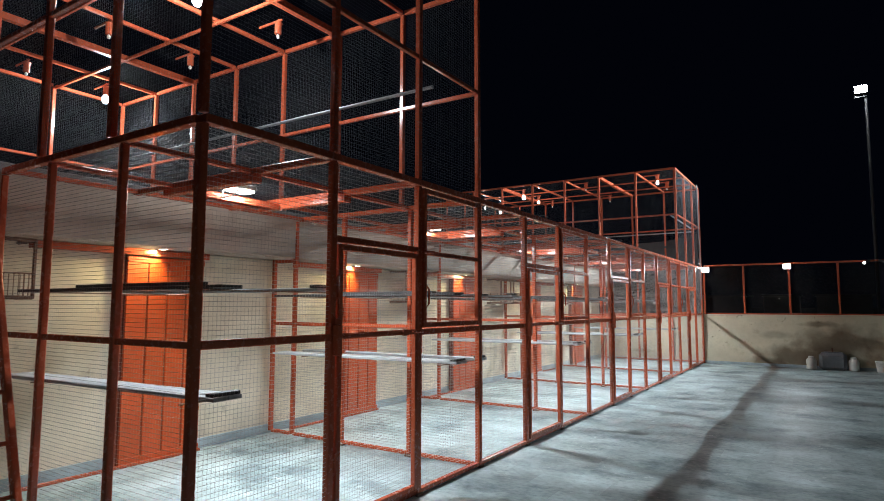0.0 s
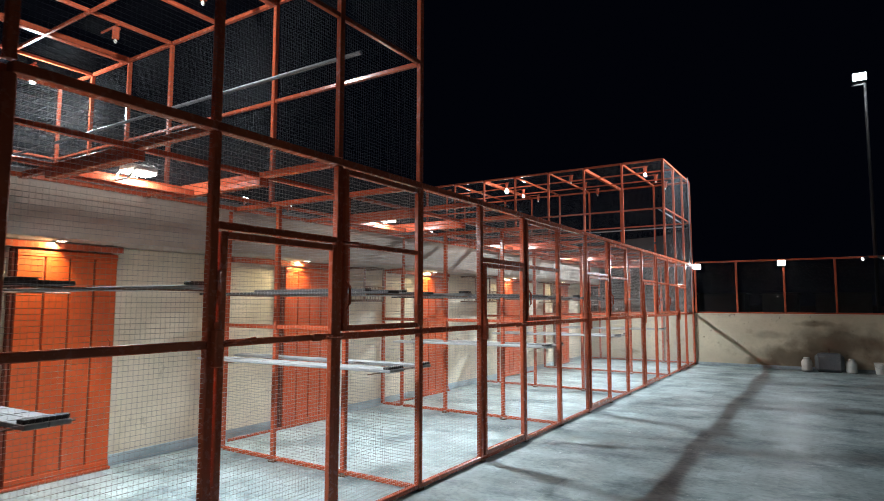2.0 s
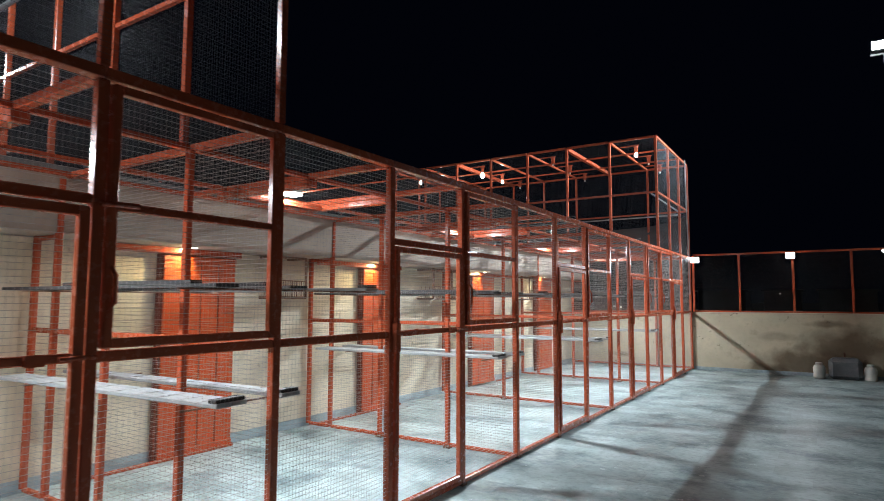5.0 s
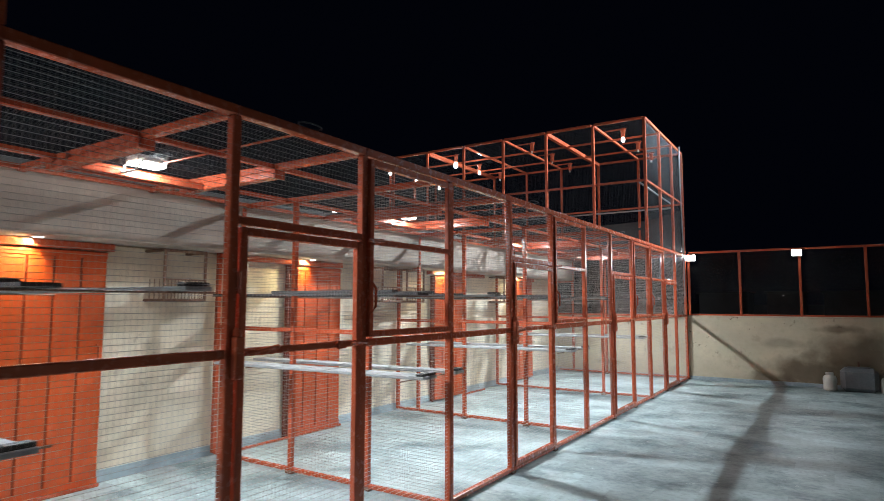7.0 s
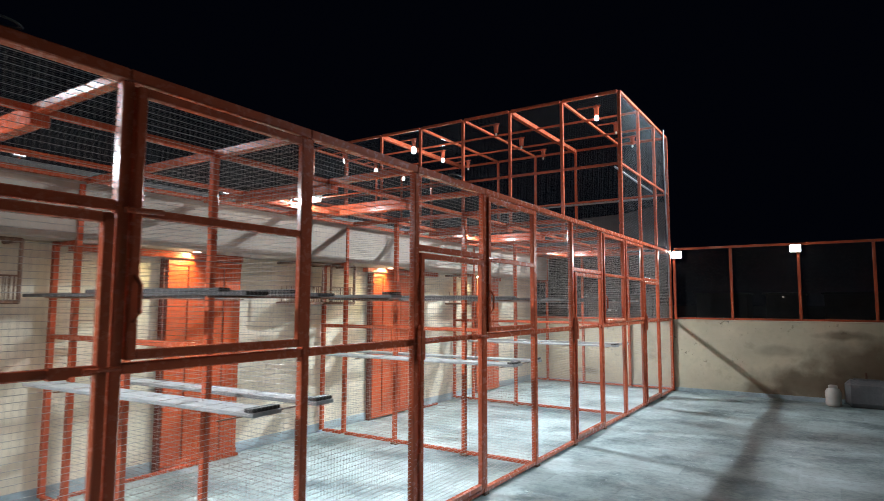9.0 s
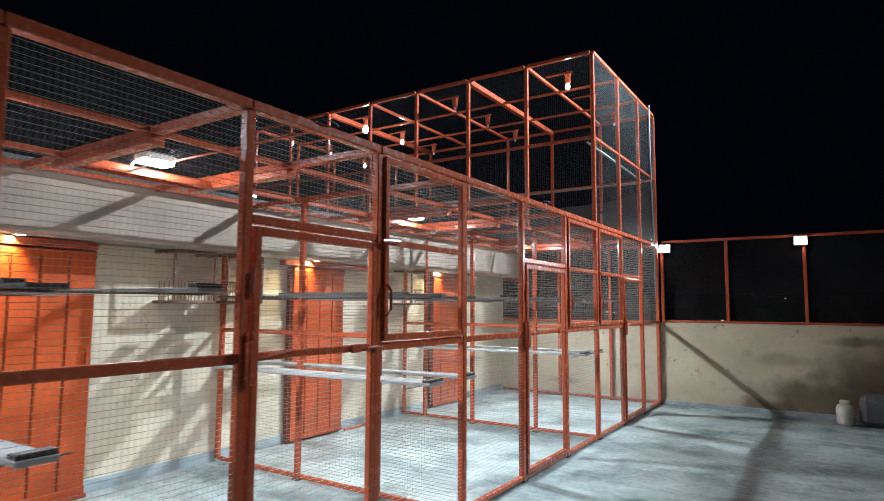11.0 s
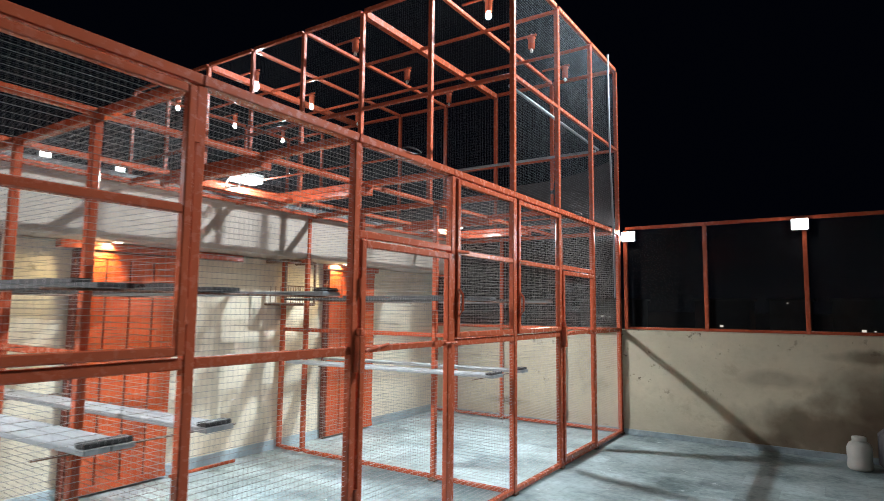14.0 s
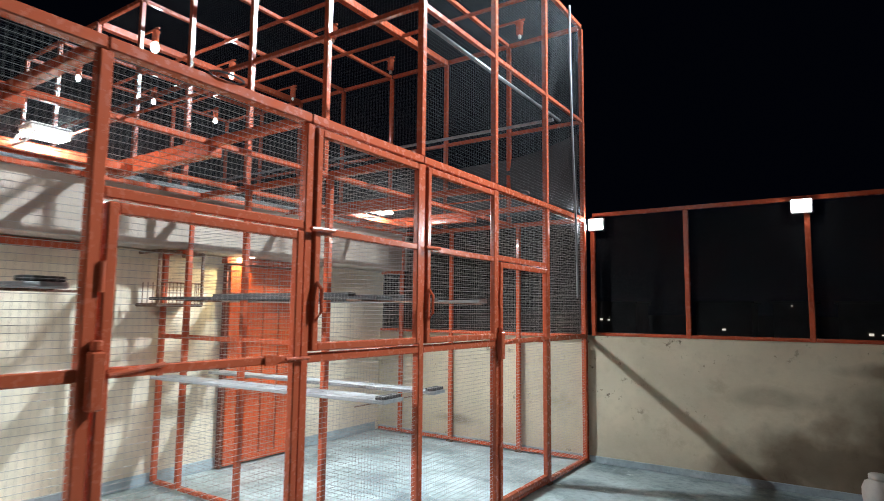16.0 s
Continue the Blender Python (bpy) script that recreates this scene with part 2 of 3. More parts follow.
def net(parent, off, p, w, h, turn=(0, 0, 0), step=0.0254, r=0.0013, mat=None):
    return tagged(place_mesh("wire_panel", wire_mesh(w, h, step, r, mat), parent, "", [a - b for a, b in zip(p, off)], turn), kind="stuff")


def thing(name, at, label, category, group="", kind=""):
    return tagged(place_mesh(name, None, None, "", at), label, category, group, kind)


# ---- plan ----
FRONT, SOFF, BACK = -2.65, -4.98, -5.38
POSTS = [1.99, 2.98, 3.96, 4.93, 5.94, 6.90, 7.91, 8.92, 9.88, 10.87, 11.86, 12.86, 13.82, 14.79, 15.75, 16.68]
Z_MID, Z_TOP, Z_TMID, Z_TTOP = 1.24, 2.425, 3.465, 4.50
END = POSTS[-1]
LOOP_Y = (6.42, 9.41, 12.36, 15.25)
ROOF_LAMPS = (5.7, 6.7, 7.7, 8.7, 11.6, 12.6, 13.5)
DIV_X = (-5.335, -4.99, -4.26, -3.39)

# ---- setting ----
bm = bmesh.new()
bmesh.ops.create_grid(bm, x_segments=1, y_segments=1, size=900)
tagged(part("ground", bm, EARTH, at=(0, 0, -0.25)), "dark bare ground stretching away into the night", "ground", kind="structure")


def slab(name, lo, hi, mat, label, category, bevel=0.008):
    return tagged(box(name, lo, hi, mat, bevel=bevel), label, category, kind="structure")


wall_back = slab("wall_back", (BACK - 0.22, -3.0, 0.0), (BACK, END + 0.12, 1.97), PLASTER, "cream plastered house wall with faint stains and painted shadow blotches behind the cages", "wall")
slab("lintel_wall", (BACK - 0.22, -3.0, 1.974), (SOFF, END + 0.12, 2.43), SOFFIT, "grey cream plastered beam overhanging the doors, colour darkened for shade", "wall")
slab("roof_slab", (-12.0, -3.0, 2.434), (SOFF - 0.03, END + 0.12, 2.50), ROOFING, "flat grey screed roof above the rooms", "roof")
slab("wall_far", (BACK - 0.004, END + 0.05, 0.0), (9.0, END + 0.25, Z_MID), PARAPET, "ochre plastered parapet wall with dark damp stains and painted shade", "wall")
slab("wall_right", (6.6, -4.0, 0.0), (6.8, END + 0.046, 2.4), PARAPET, "plain ochre plastered wall closing the court", "wall")
slab("wall_near", (-5.6, -4.2, 0.0), (6.8, -4.0, 2.4), PARAPET, "plain ochre plastered wall behind the court", "wall")
tagged(box("skirting_far", (BACK + 0.02, END + 0.036, 0.0), (6.6, END + 0.049, 0.065), SKIRT), "blue grey marble skirting along the parapet", "skirting", kind="structure")
box("skirting", (BACK, -3.0, 0.0), (BACK + 0.012, END, 0.10), SKIRT, wall_back, "blue grey marble skirting", off=wall_back.location)

# ---- sliding doors, lintel lights ----
DOOR_Y = [3.11, 5.93, 8.78, 11.68, 14.41]
TRACKS = [(2.32, 3.95), (5.16, 6.78), (7.95, 9.58), (11.52, 13.18), (14.34, 15.25)]


def sliding_door(k, y, track):
    w, x = 0.815, BACK + 0.035
    d = tagged(place_mesh("door_%d" % (k + 1), None, None, "", (x, y, 0)), "closed orange painted steel sliding door with vertical grooves", "door", "doors of the rooms", "structure")
    edges = [0, 0.21, 0.41, 0.61, w]
    for a, b in zip(edges, edges[1:]):
        box("panel", (0.0, a + 0.007, 0.035), (0.045, b - 0.007, 1.885), DOOR_PAINT, d, bevel=0.006)
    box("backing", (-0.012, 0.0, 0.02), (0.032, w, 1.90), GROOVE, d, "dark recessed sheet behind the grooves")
    box("top_rail", (0.034, 0.004, 1.84), (0.052, w - 0.004, 1.895), DOOR_PAINT, d)
    box("bottom_rail", (0.034, 0.004, 0.022), (0.052, w - 0.004, 0.075), DOOR_PAINT, d)
    box("track", (0.0, track[0] - y, 1.905), (0.085, track[1] - y, 1.966), PAINT, d, "orange painted steel sliding track")
    if track[1] - track[0] > 1.2:
        lo = track[0] if track[0] < y - 0.3 else y + w + 0.02
        hi = y + w if track[0] < y - 0.3 else track[1]
        box("floor_track", (0.054, lo - y, 0.0), (0.082, hi - y, 0.028), PAINT, d, "orange floor guide bar")
    bm = bmesh.new()
    bent(bm, [(0.05, w - 0.06, 0.98), (0.085, w - 0.06, 1.0), (0.085, w - 0.06, 1.12), (0.05, w - 0.06, 1.14)], 0.006)
    part("handle", bm, PAINT, d)
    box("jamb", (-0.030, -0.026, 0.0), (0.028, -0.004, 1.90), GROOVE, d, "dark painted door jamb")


for k, y in enumerate(DOOR_Y):
    sliding_door(k, y, TRACKS[k])


def downlight(y):
    t = thing("downlight", (-5.18, y, 1.974), "round white downlight set in the lintel above a door", "downlight", "downlights above the doors")
    bm = bmesh.new()
    lathe(bm, [(0.036, -0.004), (0.046, -0.008), (0.050, -0.002), (0.050, 0.0)])
    part("rim", bm, WHITE_PL, t, smooth=True)
    bm = bmesh.new()
    lathe(bm, [(0.030, -0.009), (0.036, -0.004)])
    part("lens", bm, WARM, t, "glowing warm lens")
    area_lamp("downlight_light", (-5.18, y, 1.958), (-5.36, y - 0.75, 1.0), DOWN_W, 0.06, 0.06, (1.0, 0.84, 0.42), 150)


for y in (3.38, 6.16, 8.99, 11.90, 14.55):
    downlight(y)


# ---- cages ----
# ends of the boards beside each partition, as steps along the row from its first post, with widths
LOW = [[(0.25, 0.20)], [(-0.23, 0.20), (0.17, 0.15)], [(-0.19, 0.20), (0.22, 0.15)], [(-0.26, 0.20), (0.21, 0.15)], [(-0.18, 0.20), (0.30, 0.15)]]
HIGH = [[0.26, 0.98]] + [[-0.27, 0.22, 0.88]] * 4
Z_LOW, Z_HIGH = 0.932, 1.535


def bar(unit, name, lo, hi, mat=None, label="", bevel=0.005):
    return box(name, lo, hi, mat or PAINT, unit, label, bevel, unit.location)


def hinge(parent, off, y, z, x=FRONT + 0.03):
    bm = bmesh.new()
    tube(bm, (0, 0, -0.055), (0, 0, 0.055), 0.011)
    bmesh.ops.create_cube(bm, size=1, matrix=Matrix.Translation((0, 0.018, 0)) @ Matrix.Diagonal((0.006, 0.036, 0.10, 1)))
    part("hinge", bm, PAINT, parent, at=(x - off[0], y - off[1], z - off[2]))


def cage_door(unit, a, b, top=1.85):
    """A mesh door in the bay from a to b, with a mid bar, hinges, bolt and latch plate."""
    o = unit.location
    d = place_mesh("door", None, unit, "", (0.014, a + 0.035 - o.y, 0))
    off = Vector((FRONT + 0.014, a + 0.035, 0))
    y0, y1, w = a + 0.035, b - 0.035, 0.042
    for lo, hi, nm in (((-0.02, 0, 0.055), (0.022, w, top), "stile"), ((-0.02, y1 - y0 - w, 0.055), (0.022, y1 - y0, top), "stile"),
                       ((-0.019, w, 0.055), (0.021, y1 - y0 - w, 0.097), "bottom_bar"), ((-0.019, w, top - w), (0.021, y1 - y0 - w, top), "top_bar"),
                       ((-0.019, w, 1.225), (0.021, y1 - y0 - w, 1.262), "middle_bar")):
        box(nm, lo, hi, PAINT, d, bevel=0.005)
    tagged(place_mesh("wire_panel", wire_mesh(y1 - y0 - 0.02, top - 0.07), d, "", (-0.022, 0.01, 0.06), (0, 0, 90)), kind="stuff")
    hinge(d, off, a + 0.030, 0.45), hinge(d, off, a + 0.030, 1.58)
    bm = bmesh.new()
    bmesh.ops.create_cube(bm, size=1, matrix=Matrix.Translation((0.02, 0.0, 1.22)) @ Matrix.Diagonal((0.055, 0.050, 0.20, 1)))
    tube(bm, (0.02, 0.0, 1.32), (0.02, 0, 1.36), 0.022)
    bmesh.ops.bevel(bm, geom=bm.edges[:], offset=0.006, segments=1, affect="EDGES")
    part("lock_box", bm, PAINT, d, at=(0.006, -0.012, 0))
    bm = bmesh.new()
    tube(bm, (0.03, 0.03, 1.235), (0.03, 0.24, 1.262), 0.010)
    bmesh.ops.create_cube(bm, size=1, matrix=Matrix.Translation((0.026, 0.12, 1.240)) @ Matrix.Diagonal((0.008, 0.18, 0.03, 1)))
    part("brace_strap", bm, PAINT, d)
    bm = bmesh.new()
    tube(bm, (0.035, y1 - y0 - 0.10, 1.243), (0.035, y1 - y0 + 0.04, 1.243), 0.009)
    bmesh.ops.create_cube(bm, size=1, matrix=Matrix.Translation((0.028, y1 - y0 - 0.18, 1.243)) @ Matrix.Diagonal((0.014, 0.07, 0.045, 1)))
    part("bolt", bm, PAINT, d)
    return d


def cage_flap(unit, a, b, grip=True):
    """A framed hatch over the mid rail of the bay from a to b."""
    o = unit.location
    f = place_mesh("hatch", None, unit, "", (0.020, a + 0.032 - o.y, 0))
    wd, z0, z1, t = b - a - 0.064, Z_MID + 0.032, Z_TOP - 0.040, 0.040
    for lo, hi, nm in (((-0.018, 0, z0), (0.020, t, z1), "stile"), ((-0.018, wd - t, z0), (0.020, wd, z1), "stile"),
                       ((-0.017, t, z0), (0.019, wd - t, z0 + t), "bottom_bar"), ((-0.017, t, z1 - t), (0.019, wd - t, z1), "top_bar"),
                       ((-0.017, t, 1.845), (0.019, wd - t, 1.882), "middle_bar")):
        box(nm, lo, hi, PAINT, f, bevel=0.005)
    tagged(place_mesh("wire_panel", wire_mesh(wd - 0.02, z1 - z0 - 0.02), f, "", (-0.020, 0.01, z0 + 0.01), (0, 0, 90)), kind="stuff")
    off = Vector((FRONT + 0.02, a + 0.032, 0))
    hinge(f, off, b - 0.040, 1.45), hinge(f, off, b - 0.040, 2.2)
    if grip:
        bm = bmesh.new()
        bent(bm, [(0.02, 0.02, 1.42), (0.045, 0.03, 1.46), (0.045, 0.03, 1.57), (0.02, 0.02, 1.61)], 0.009)
        part("handle", bm, PAINT, f)
        bm = bmesh.new()
        tube(bm, (0.032, -0.04, 1.865), (0.032, 0.12, 1.872), 0.012)
        part("bolt", bm, PAINT, f)
    return f


def cage(k):
    a = POSTS[3 * k]
    ys = [POSTS[3 * k + i] for i in range(4)]
    last = k == 4
    u = thing("aviary_cage", (FRONT, a, 0), "walk-in bird cage of orange painted steel tube and wire mesh", "bird cage", "row of bird cages")
    h = 0.025
    for i, y in enumerate(ys[:3] + ([ys[3]] if last else [])):
        bar(u, "post", (FRONT - h, y - h, 0.0), (FRONT + h, y + h, Z_TOP - 0.028))
        bar(u, "foot_plate", (FRONT - 0.036, y - 0.036, -0.002), (FRONT + 0.036, y + 0.036, 0.022), RUST, "rusty foot plate")
    for i in range(3):
        p, q = ys[i] + h + 0.001, ys[i + 1] - h - 0.001
        bar(u, "bottom_rail", (FRONT - 0.022, p, 0.012), (FRONT + 0.020, q, 0.050))
        bar(u, "top_rail", (FRONT - 0.030, ys[i] + 0.002, Z_TOP - 0.026), (FRONT + 0.030, ys[i + 1] - 0.002, Z_TOP + 0.024))
        kind = ("blank", "door", "hatch")[i] if not last else ("hatch", "door", "blank")[i]
        if kind == "door":
            bar(u, "door_head", (FRONT - 0.022, p, 1.862), (FRONT + 0.022, q, 1.905))
            net(u, u.location, (FRONT + 0.004, p, 1.90), q - p, Z_TOP - 1.93, (0, 0, 90))
            cage_door(u, ys[i], ys[i + 1])
        else:
            bar(u, "mid_rail", (FRONT - 0.022, p, Z_MID - 0.024), (FRONT + 0.022, q, Z_MID + 0.022))
            net(u, u.location, (FRONT + 0.004, p, 0.05), q - p, Z_MID - 0.07, (0, 0, 90))
            if kind == "hatch":
                cage_flap(u, ys[i], ys[i + 1], i == 2 or last)
            else:
                net(u, u.location, (FRONT + 0.004, p, Z_MID + 0.02), q - p, Z_TOP - Z_MID - 0.04, (0, 0, 90))
    # partition towards the cage before, and the closing one at the ends
    for y in [a - (0.05 if k else 0.0)] + ([END] if last else []):
        for x in DIV_X:
            top = 1.972 if x == DIV_X[0] else Z_TOP - 0.03
            if y == END and x == DIV_X[0]:
                continue
            bar(u, "partition_post", (x - 0.022, y - 0.022, 0.03), (x + 0.022, y + 0.022, top))
            if x in (DIV_X[2], DIV_X[3]):
                bar(u, "pad", (x - 0.04, y - 0.03, 0.0), (x + 0.04, y + 0.03, 0.018), RUST)
        xs = sorted((*DIV_X, FRONT))
        for p, q in zip(xs, xs[1:]):
            p2, q2 = p + 0.023, q - 0.026
            bar(u, "partition_sill", (p2, y - 0.018, 0.018), (q2, y + 0.018, 0.052))
            bar(u, "partition_rail", (p2, y - 0.017, Z_MID - 0.02), (q2, y + 0.017, Z_MID + 0.018))
            net(u, u.location, (p2, y + 0.021, 0.05), q2 - p2, (1.93 if p == DIV_X[0] else 2.40) - 0.05)
        bar(u, "partition_head", (DIV_X[0] + 0.023, y - 0.017, 1.93), (DIV_X[1] - 0.023, y + 0.017, 1.966))
    # roof
    for i, y in enumerate(ys[:3] + ([ys[3]] if last else [])):
        bar(u, "rafter", (SOFF + 0.002, y - 0.026, Z_TOP - 0.027), (FRONT - 0.032, y + 0.026, Z_TOP + 0.020))
        if i in (1, 2):
            bar(u, "roof_beam", (-4.52, y - 0.038, Z_TOP - 0.084), (-3.42, y + 0.038, Z_TOP - 0.028), bevel=0.008)
            bar(u, "beam_end", (-3.42, y - 0.044, Z_TOP - 0.090), (-3.40, y + 0.044, Z_TOP - 0.026))
    for x in (-3.45, -4.42, -4.93):
        bar(u, "purlin", (x - 0.02, ys[0] + 0.026, Z_TOP - 0.020), (x + 0.02, ys[3] - 0.026, Z_TOP + 0.016))
    bar(u, "lamp_channel", (-4.32, ys[1] + 0.041, Z_TOP - 0.075), (-4.22, ys[2] - 0.041, Z_TOP - 0.045), label="orange steel channel that carries the floodlight")
    bar(u, "channel_lip", (-4.338, ys[1] + 0.041, Z_TOP - 0.090), (-4.323, ys[2] - 0.041, Z_TOP - 0.040))
    bar(u, "channel_lip", (-4.217, ys[1] + 0.041, Z_TOP - 0.090), (-4.202, ys[2] - 0.041, Z_TOP - 0.040))
    for i in range(3):
        net(u, u.location, (FRONT, ys[i], Z_TOP + 0.026), ys[i + 1] - ys[i], FRONT - SOFF, (-90, 0, 90), r=0.0010, mat=WIRE_DARK)
    for y in LOOP_Y:
        if ys[0] < y < ys[3]:
            bm = bmesh.new()
            tube(bm, (-0.03, y - a, Z_TOP + 0.008), (-1.36, y - a, Z_TOP + 0.008), 0.008)
            part("roof_rod", bm, PAINT, u)
    # rods that carry the boards
    steps = [y for y, w in LOW[k]]
    for z, lo, hi in ((Z_LOW, min(steps), max(steps)), (Z_HIGH, min(HIGH[k]), max(HIGH[k]))):
        for x in (-2.80, -4.45):
            bm = bmesh.new()
            tube(bm, (0, lo - 0.22, 0), (0, hi + 0.16, 0), 0.005, 6)
            part("support_rod", bm, RUST, u, "thin rusty steel rod", at=(x - FRONT, 0, z - 0.0055))
    return u


CAGES = [cage(k) for k in range(5)]


# ---- towers above the first and the last cage ----
def tower(ys, pitch):
    y0 = ys[0]
    xs = [FRONT - pitch * i for i in range(8)]
    t = thing("flight_tower", (FRONT, y0, Z_TOP), "tall orange steel framed flight tower clad in fine wire mesh", "aviary tower", "flight towers")
    o = t.location
    h = 0.022
    base = Z_TOP + 0.03
    for x in xs:
        for y in ys:
            if x in (xs[0], xs[-1]) or y in (ys[0], ys[-1]):
                z = base if x > SOFF else 2.505
                box("post", (x - h, y - h, z), (x + h, y + h, Z_TTOP - 0.02), PAINT, t, off=o)
    for z, s in ((Z_TMID, 0.018), (Z_TTOP, 0.021)):
        for x in (xs[0], xs[-1]):
            for p, q in zip(ys, ys[1:]):
                box("rail", (x - s, p + h + 0.001, z - s), (x + s, q - h - 0.001, z + s), PAINT, t, off=o)
        for y in (ys[0], ys[-1]):
            for p, q in zip(xs, xs[1:]):
                box("rail", (q + h + 0.001, y - s, z - s), (p - h - 0.001, y + s, z + s), PAINT, t, off=o)
    for i, x in enumerate(xs[1:-1]):
        s = 0.036 if i % 3 == 1 else 0.02
        box("roof_rafter", (x - s, ys[0] + 0.024, Z_TTOP - 2 * s + 0.018), (x + s, ys[-1] - 0.024, Z_TTOP + 0.018), PAINT, t, off=o)
    for y in ys[1:-1]:
        box("roof_purlin", (xs[-1] + 0.024, y - 0.016, Z_TTOP - 0.055), (xs[0] - 0.024, y + 0.016, Z_TTOP - 0.022 - 0.002), PAINT, t, off=o)
    bm = bmesh.new()
    tube(bm, (xs[-1] - FRONT, ys[2] - y0 + 0.25, 0.88), (xs[0] - FRONT - 0.03, ys[2] - y0 + 0.25, 0.88), 0.016)
    part("perch_pole", bm, STEEL, t, "pale grey steel perch pole")
    hh = Z_TTOP - Z_TOP - 0.06
    for i in range(3):
        net(t, o, (xs[0] + 0.022, ys[i], base), ys[i + 1] - ys[i], hh, (0, 0, 90), r=0.0008, mat=WIRE_DARK)
        net(t, o, (xs[-1], ys[i], base), ys[i + 1] - ys[i], hh, (0, 0, 90), r=0.0008, mat=WIRE_DARK)
    for p, q in zip(xs, xs[1:]):
        for y in (ys[0] - 0.022, ys[-1] + 0.022):
            net(t, o, (p, y, base), hh, p - q, (0, -90, 0), r=0.0008, mat=WIRE_DARK)
    for i in range(3):
        net(t, o, (xs[-1], ys[i], Z_TTOP + 0.024), xs[0] - xs[-1], ys[i + 1] - ys[i], (-90, 0, 0), r=0.0006, mat=WIRE_BLACK)
    return t


TOWER_A, TOWER_B = tower(POSTS[0:4], 0.89), tower(POSTS[12:16], 0.853)


def hanging_lamp(x, y, watts=0.0):
    lit = watts > 0
    t = thing("hanging_lamp", (x, y, Z_TTOP - 0.03), "lit white bulb hanging under a tower roof" if lit else "unlit lamp holder hanging on an orange arm", "lamp", "lamps of the towers")
    bm = bmesh.new()
    tube(bm, (0, 0, 0.02), (0, 0, -0.07), 0.009)
    part("stem", bm, PAINT, t)
    bm = bmesh.new()
    lathe(bm, [(0.030, -0.02), (0.046, -0.024), (0.048, -0.032), (0.036, -0.036), (0.036, -0.145), (0.030, -0.15)])
    part("socket", bm, PAINT, t, smooth=True)
    bm = bmesh.new()
    # the brightest bulbs are shaped larger to stand in for their glare
    k = 1.2 if watts > 7 else 0.8 if lit else 0.5
    lathe(bm, [(0.016 * k, -0.150), (0.035 * k, -0.150 - 0.034 * k), (0.036 * k, -0.150 - 0.059 * k), (0.022 * k, -0.150 - 0.089 * k), (0.004 * k, -0.150 - 0.097 * k)])
    part("bulb", bm, BULB if lit else WHITE_PL, t, smooth=True)
    box("arm", (-0.30, -0.011, -0.012), (0.06, 0.011, 0.010), PAINT, t)
    if lit:
        point_lamp("bulb_light", (x, y, Z_TTOP - 0.34), watts, 0.035, (0.85, 0.93, 1.0))


for y0, xs, lit in ((2.35, (-3.10, -4.72, -6.25, -8.15), {(1, 1): 2.0, (3, 2): 1.8}),
                    (14.20, (-3.10, -4.80, -6.48, -8.16), {(2, 0): 0.16, (2, 1): 0.12, (3, 0): 0.1, (3, 1): 0.08, (3, 2): 0.08, (0, 0): 0.06})):
    for i, x in enumerate(xs):
        for j in range(3):
            hanging_lamp(x, y0 + 0.97 * j, BULB_W * lit.get((i, j), 0))


# ---- floodlights of the cages ----
def floodlight(y):
    x, z = -4.12, Z_TOP + 0.012
    t = thing("floodlight", (x, y, z), "white LED floodlight with a bent bracket under the cage roof", "floodlight", "floodlights of the cages")
    box("housing", (-0.075, -0.11, -0.012), (0.075, 0.11, 0.035), WHITE_PL, t, bevel=0.010)
    box("lens", (-0.066, -0.100, -0.030), (0.066, 0.100, -0.013), LED_FLOOD, t, "glowing white lens", bevel=0.006)
    bm = bmesh.new()
    bent(bm, [(-0.10, -0.07, 0.01), (-0.105, -0.10, -0.03), (-0.075, -0.125, -0.085), (0.075, -0.125, -0.085), (0.105, -0.10, -0.03), (0.10, -0.07, 0.01)], 0.008)
    part("bracket", bm, WHITE_PL, t)
    area_lamp("flood_light", (x, y, z - 0.033), (x + 1.0, y, 0), FLOOD_W, 0.20, 0.06, (0.80, 0.91, 1.0), 136)
    point_lamp("flood_dome_light", (x, y, z - 0.055), DOME_W, 0.03, (0.86, 0.94, 1.0))


for k in range(5):
    floodlight(POSTS[3 * k + 1] + 0.42)


# ---- boards in the cages ----
def board(x0, x1, y, z, w, mat, label, yaw=0.0, name="perch_board"):
    n = x1 - x0
    t = tagged(place_mesh(name, None, None, "", (x1 - n * math.cos(radians(yaw)), y - n * math.sin(radians(yaw)), z), (0, 0, yaw)), label, "board", "perch boards")
    n = 2 if w > 0.15 else 1
    for i in range(n):
        box("plank", (0, -w / 2 + i * w / n + 0.002, 0), (x1 - x0, -w / 2 + (i + 1) * w / n - 0.002, 0.022), mat, t, bevel=0.003)
    if mat is PLANK:
        box("end_batten", (x1 - x0 - 0.07, -w / 2 + 0.006, 0.0235), (x1 - x0 - 0.01, w / 2 - 0.006, 0.042), DARKWOOD, t, "dark end strip", bevel=0.003)
    return t


for k in range(5):
    a = POSTS[3 * k]
    for y, w in LOW[k]:
        board(-4.90, -2.69, a + y, Z_LOW, w, PLANK, "weathered grey wooden perch board resting on thin rods", 3.0)
    for n, y in enumerate(HIGH[k]):
        grey = n == len(HIGH[k]) - 1
        board(-4.90, -2.70, a + y, Z_HIGH, 0.15, PLANK if grey else DARKWOOD,
              "weathered grey wooden perch board resting on thin rods" if grey else "dark aged wooden board resting on thin rods", 2.5)
        if not grey:
            board(-4.20, -2.95, a + y - 0.01, Z_HIGH + 0.0225, 0.08, DARKWOOD, "dark narrow batten lying on a dark board", 2.5, "loose_batten")


